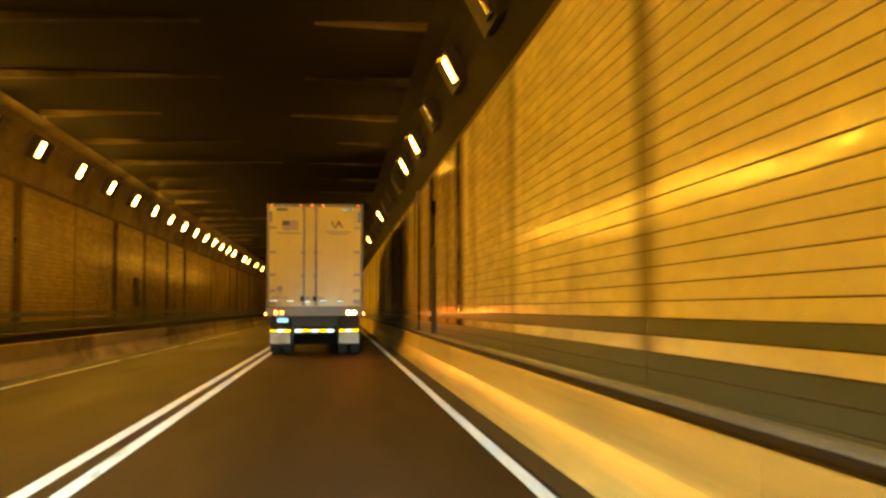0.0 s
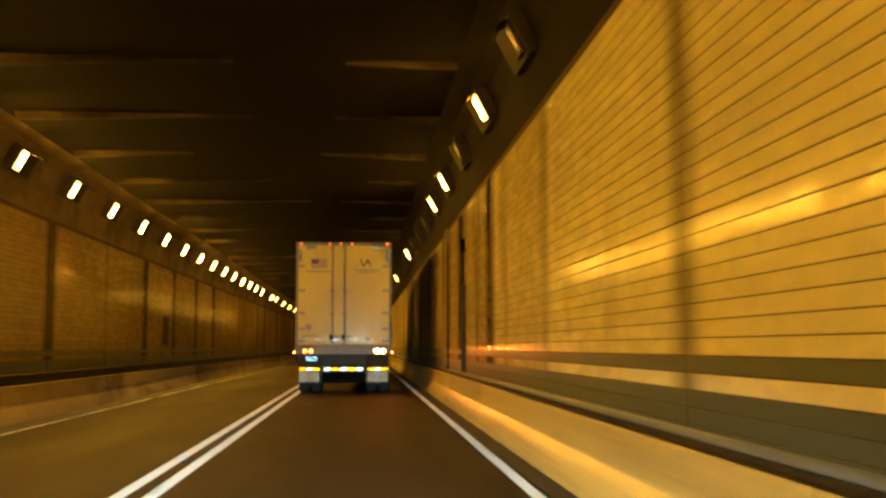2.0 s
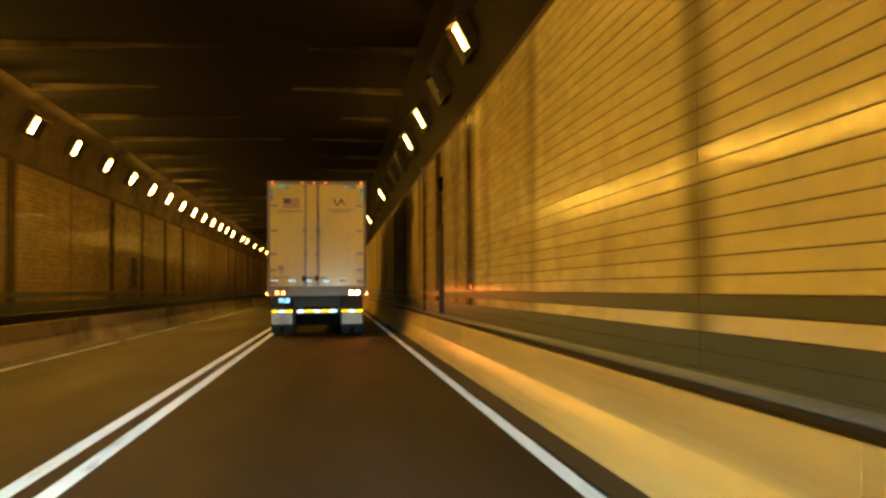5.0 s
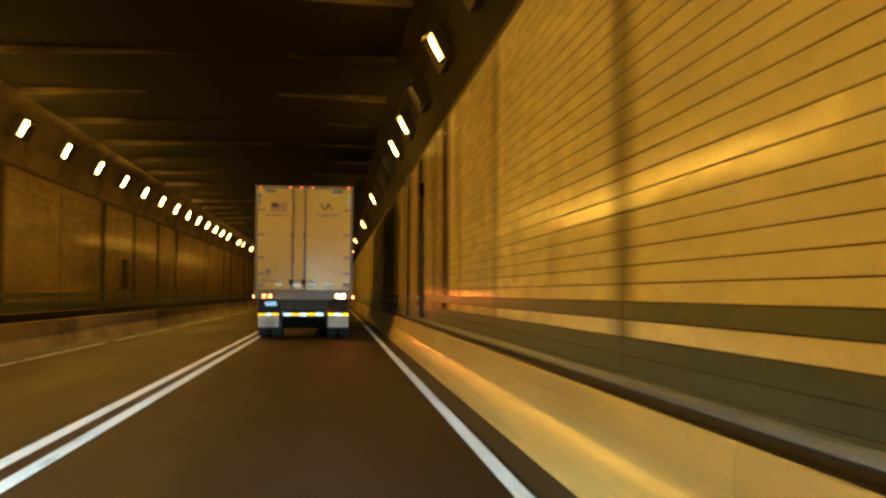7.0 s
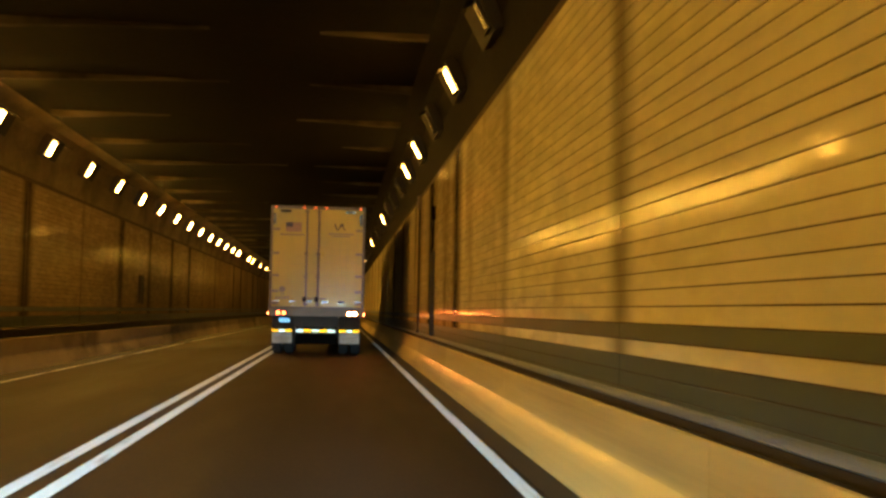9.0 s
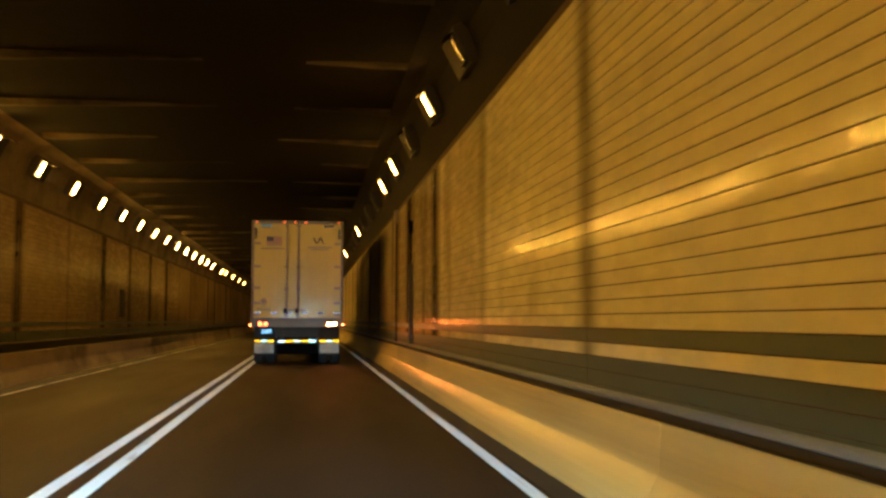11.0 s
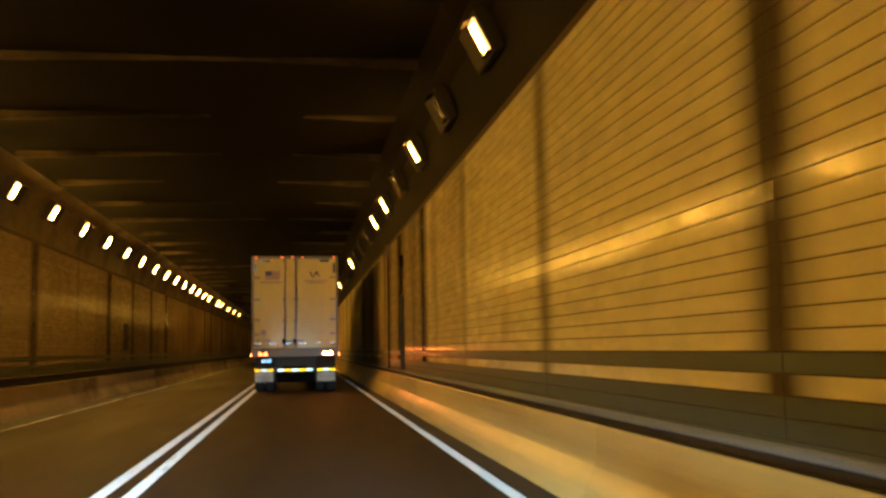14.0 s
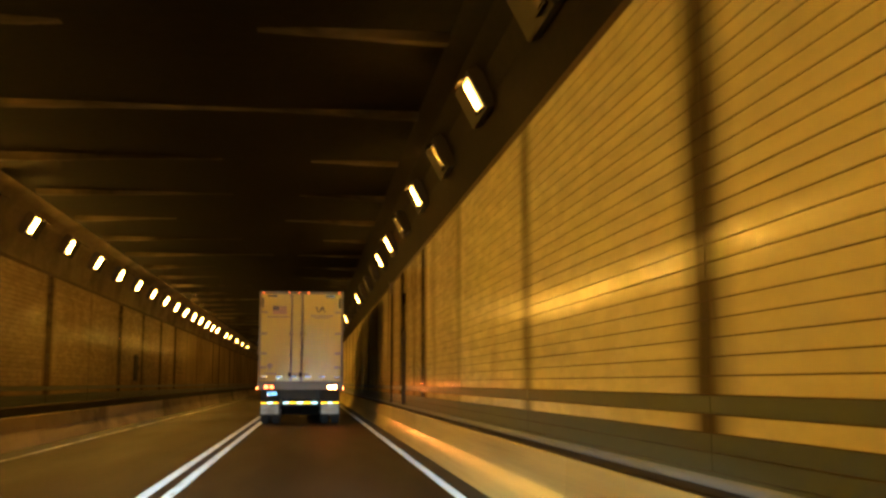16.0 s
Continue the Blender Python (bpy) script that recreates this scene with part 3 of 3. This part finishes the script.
body = part("body", solid(-1.295, 1.295, 0.0, LEN, 1.30, 4.095, bevel=0.02), SIDEWALL, trailer, "dull sidewalls coloured dark as unlit")
frame_bm = bmesh.new()
for s in (-1, 1):
    box(frame_bm, min(s * 1.23, s * 1.297), max(s * 1.23, s * 1.297), -0.035, 0.02, 1.30, 4.10, bevel=0.006)
box(frame_bm, -1.23, 1.23, -0.035, 0.02, 4.02, 4.10, bevel=0.006)
part("rear_frame", frame_bm, SILL, trailer, "dull metal door surround")
part("sill", solid(-1.297, 1.297, -0.07, 0.02, 1.07, 1.32, bevel=0.008), SILL, trailer, "grey steel rear sill")


def door(x0, x1):
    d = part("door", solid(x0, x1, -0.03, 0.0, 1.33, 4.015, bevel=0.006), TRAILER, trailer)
    return d


left_door, right_door = door(-1.225, -0.006), door(0.006, 1.225)
for x, d in ((-0.298, left_door), (0.03, right_door)):
    part("lock_rod", tube(bmesh.new(), (x, -0.058, 2.64), 0.019, 2.72, "Z", 12), RODS, d)
    for z in (3.95, 2.78, 2.15, 1.40):
        part("rod_keeper", solid(x - 0.07, x + 0.05, -0.072, -0.028, z - 0.03, z + 0.03, bevel=0.006), RODS, d)
    part("lock_handle", solid(x - 0.02, x + 0.22, -0.085, -0.066, 1.53, 1.57, bevel=0.005), RODS, d)
    part("rod_lock", solid(x - 0.09, x + 0.02, -0.10, -0.03, 1.46, 1.60, bevel=0.012), BLACK, d)
    part("rod_strip", solid(x - 0.03, x + 0.03, -0.036, -0.031, 1.34, 4.0), PRINT_GREY, d)
for s, d in ((-1, left_door), (1, right_door)):
    for z in (2.79, 2.18, 1.75, 3.45, 1.42):
        part("hinge", solid(min(s * 1.04, s * 1.26), max(s * 1.04, s * 1.26), -0.048, -0.028, z - 0.035, z + 0.035, bevel=0.006), PRINT_GREY, d)
    a, b = sorted((s * 0.735, s * 1.04))
    prismatic("corner_tape", a, b, 3.915, 3.99, WHITE_TAPE, d, "white reflective strip", y=-0.035)
    a, b = sorted((s * 1.14, s * 1.215))
    prismatic("corner_tape", a, b, 3.575, 3.895, WHITE_TAPE, d, "white reflective strip", y=-0.035)

# flag panel, plain mark and bars of small print on the doors
deco("flag_panel", -0.885, -0.457, 3.385, 3.645, PRINT_GREY, left_door, "small faded flag panel", y=-0.033)
for k in range(6):
    z = 3.392 + k * 0.042
    deco("flag_stripe", -0.882, -0.46, z, z + 0.022, PRINT_RED, left_door, y=-0.037)
deco("flag_corner", -0.883, -0.69, 3.515, 3.643, PRINT_BLUE, left_door, "navy flag corner", y=-0.041)
deco("print_bar", -1.03, -0.37, 3.285, 3.325, PRINT_GREY, left_door, y=-0.033, thick=0.002)
mark = bmesh.new()
prism(mark, [(0.43, 3.62), (0.47, 3.64), (0.53, 3.47), (0.62, 3.64), (0.68, 3.63), (0.72, 3.50), (0.77, 3.45), (0.70, 3.46), (0.65, 3.57), (0.56, 3.45), (0.50, 3.45)], -0.033, -0.031)
part("plain_mark", mark, PRINT_DARK, right_door, "dark swooping emblem")
deco("print_bar", 0.29, 0.97, 3.325, 3.365, PRINT_GREY, right_door, y=-0.033, thick=0.002)
deco("print_bar", 0.38, 0.87, 3.265, 3.30, PRINT_GREY, right_door, y=-0.033, thick=0.002)
badge = tube(bmesh.new(), (-0.94, -0.032, 1.80), 0.085, 0.004, "Y", 24)
part("round_badge", badge, PRINT_GREY, left_door)
deco("print_bar", -1.0, -0.88, 1.66, 1.69, PRINT_GREY, left_door, y=-0.033, thick=0.002)
for k in range(5):
    deco("print_bar", -1.12 + k * 0.08, -1.07 + k * 0.08, 1.53, 1.60, PRINT_GREY, left_door, y=-0.033, thick=0.002)
for k in range(11):
    x0 = -1.20 + k * 0.2227
    m = WHITE_TAPE if k % 2 == 0 else RED_TAPE
    if k % 2:
        continue
    d = left_door if x0 < -0.1 else right_door
    if k != 5:
        prismatic("reflective_tape", x0, x0 + 0.185, 1.445, 1.50, m, d, "white reflective strip" if k % 2 == 0 else "faded red strip", y=-0.0345)

for x in (-1.166, -0.382, -0.084, 0.218, 1.166):
    bm = solid(x - 0.024, x + 0.024, -0.055, -0.034, 4.042, 4.076, bevel=0.008)
    part("marker_light", bm, MARKER, trailer, "small lit amber marker light")
for x, m in ((-1.03, TAIL), (-0.875, TAIL), (0.90, TAIL_HOT), (1.055, TAIL_HOT)):
    t = part("tail_light", tube(bmesh.new(), (x, -0.078, 1.155), 0.047, 0.018, "Y", 24), m, trailer, "lit round tail light")
    ring = bmesh.new()
    tube(ring, (x, -0.074, 1.155), 0.078, 0.012, "Y", 24)
    part("tail_light_ring", ring, BLACK, t)
    # Unseen tube added round each tail light to keep red off the road.
    hood = bmesh.new()
    loops = [[hood.verts.new((x + r * math.cos(k * math.pi / 12), y, 1.155 + r * math.sin(k * math.pi / 12))) for k in range(24)] for r, y in ((0.052, -0.080), (0.052, -0.145), (0.060, -0.145), (0.060, -0.080))]
    for one, two in zip(loops, loops[1:] + loops[:1]):
        for k in range(24):
            hood.faces.new((one[k - 1], one[k], two[k], two[k - 1]))
    bmesh.ops.recalc_face_normals(hood, faces=hood.faces)
    part("lamp_hood", hood, BLACK, t)
for s in (-1, 1):
    part("side_marker", solid(min(s * 1.297, s * 1.325), max(s * 1.297, s * 1.325), 0.0, 0.06, 1.10, 1.15, bevel=0.006), SIDE, trailer, "small lit red side marker")

plate = part("number_plate", solid(-1.005, -0.695, -0.066, -0.060, 0.88, 1.035, bevel=0.003), BLACK, trailer, "pale blue plate with plain bars")
prismatic("plate_sheet", -0.995, -0.705, 0.89, 1.025, PLATE, plate, "pale blue reflective sheet", y=-0.066, a=0.012)
part("plate_bracket", solid(-0.98, -0.72, -0.062, 0.0, 0.95, 1.09), BLACK, trailer)
part("print_bar", solid(-0.95, -0.75, -0.092, -0.088, 0.93, 0.985), PRINT_GREY, plate)
part("underride_guard", solid(-0.56, 0.56, -0.06, 0.04, 0.60, 0.72, bevel=0.01), BLACK, trailer, "black underride bar")
for x in (-0.42, 0.42):
    part("guard_post", solid(x - 0.05, x + 0.05, -0.02, 0.06, 0.71, 1.08), BLACK, trailer)
for k in range(5):
    x0 = -0.53 + k * 0.214
    prismatic("guard_tape", x0, x0 + 0.205, 0.635, 0.712, WHITE_TAPE if k % 2 == 0 else AMBER_TAPE, trailer, "reflective strip", y=-0.066)
for s in (-1, 1):
    a, b = sorted((s * 0.64, s * 1.2))
    flap = part("mudflap", solid(a, b, 0.06, 0.075, 0.30, 1.07, bevel=0.004), RUBBER, trailer, "black rubber mudflap with a pale panel")
    part("flap_panel", solid(a + 0.01, b - 0.01, 0.054, 0.061, 0.33, 0.63), FLAP, flap, "pale printed panel")
    for k in range(3):
        deco("print_bar", a + 0.06, b - 0.06, 0.36 + k * 0.055, 0.385 + k * 0.055, PRINT_GREY, flap, y=0.049, thick=0.004)
    for k in range(3):
        x0 = a + k * (b - a) / 3
        prismatic("flap_tape", x0 + 0.004, x0 + (b - a) / 3 - 0.004, 0.635, 0.712, (AMBER_TAPE, WHITE_TAPE, AMBER_TAPE)[k], flap, "reflective strip", y=0.05)
part("rear_crossmember", solid(-0.62, 0.62, 0.05, 0.12, 0.78, 1.12), BLACK, trailer)
# Black bulk between the wheels, added in place of the shade under the trailer.
part("suspension", solid(-0.58, 0.58, 0.85, 2.75, 0.28, 0.96, bevel=0.04), SOOT, trailer, "black block standing in for the shade under the trailer")
part("floor_beams", solid(-1.2, 1.2, 0.05, LEN - 0.2, 1.12, 1.30), BLACK, trailer)
for s in (-1, 1):
    part("slide_rail", solid(s * 0.5 - 0.05, s * 0.5 + 0.05, 0.2, 5.5, 0.92, 1.12), BLACK, trailer)


def wheel_pair(x, y, owner):
    for dx in (-0.17, 0.17):
        tyre = bmesh.new()
        tube(tyre, (0, 0, 0), 0.51, 0.26, "X", 40)
        bmesh.ops.bevel(tyre, geom=[e for e in tyre.edges if abs(e.verts[0].co.x - e.verts[1].co.x) < 1e-5], offset=0.045, segments=3, affect="EDGES")
        w = part("wheel", tyre, RUBBER, owner, at=(x + dx, y, 0.512))
        rim = tube(bmesh.new(), (0, 0, 0), 0.28, 0.27, "X", 28)
        part("rim", rim, STEEL, w)


for y in (1.15, 2.40):
    part("axle", tube(bmesh.new(), (0, y, 0.512), 0.065, 2.0, "X", 14), BLACK, trailer)
    for x in (-0.93, 0.93):
        wheel_pair(x, y, trailer)

tractor = tagged(empty("truck_tractor", (TX, LEN - 1.6, 0)), "plain pale truck tractor pulling the trailer", "truck")
part("chassis", solid(-0.45, 0.45, 0.2, 7.2, 0.75, 1.08, bevel=0.02), BLACK, tractor)
cab = bmesh.new()
box(cab, -1.2, 1.2, 2.2, 4.9, 1.0, 3.7, bevel=0.15)
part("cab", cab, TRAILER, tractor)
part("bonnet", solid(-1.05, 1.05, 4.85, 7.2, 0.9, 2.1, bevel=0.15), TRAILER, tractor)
for y in (0.6, 1.9):
    for x in (-0.93, 0.93):
        wheel_pair(x, y, tractor)
for x in (-1.0, 1.0):
    wheel_pair(x * 0.93, 6.1, tractor)
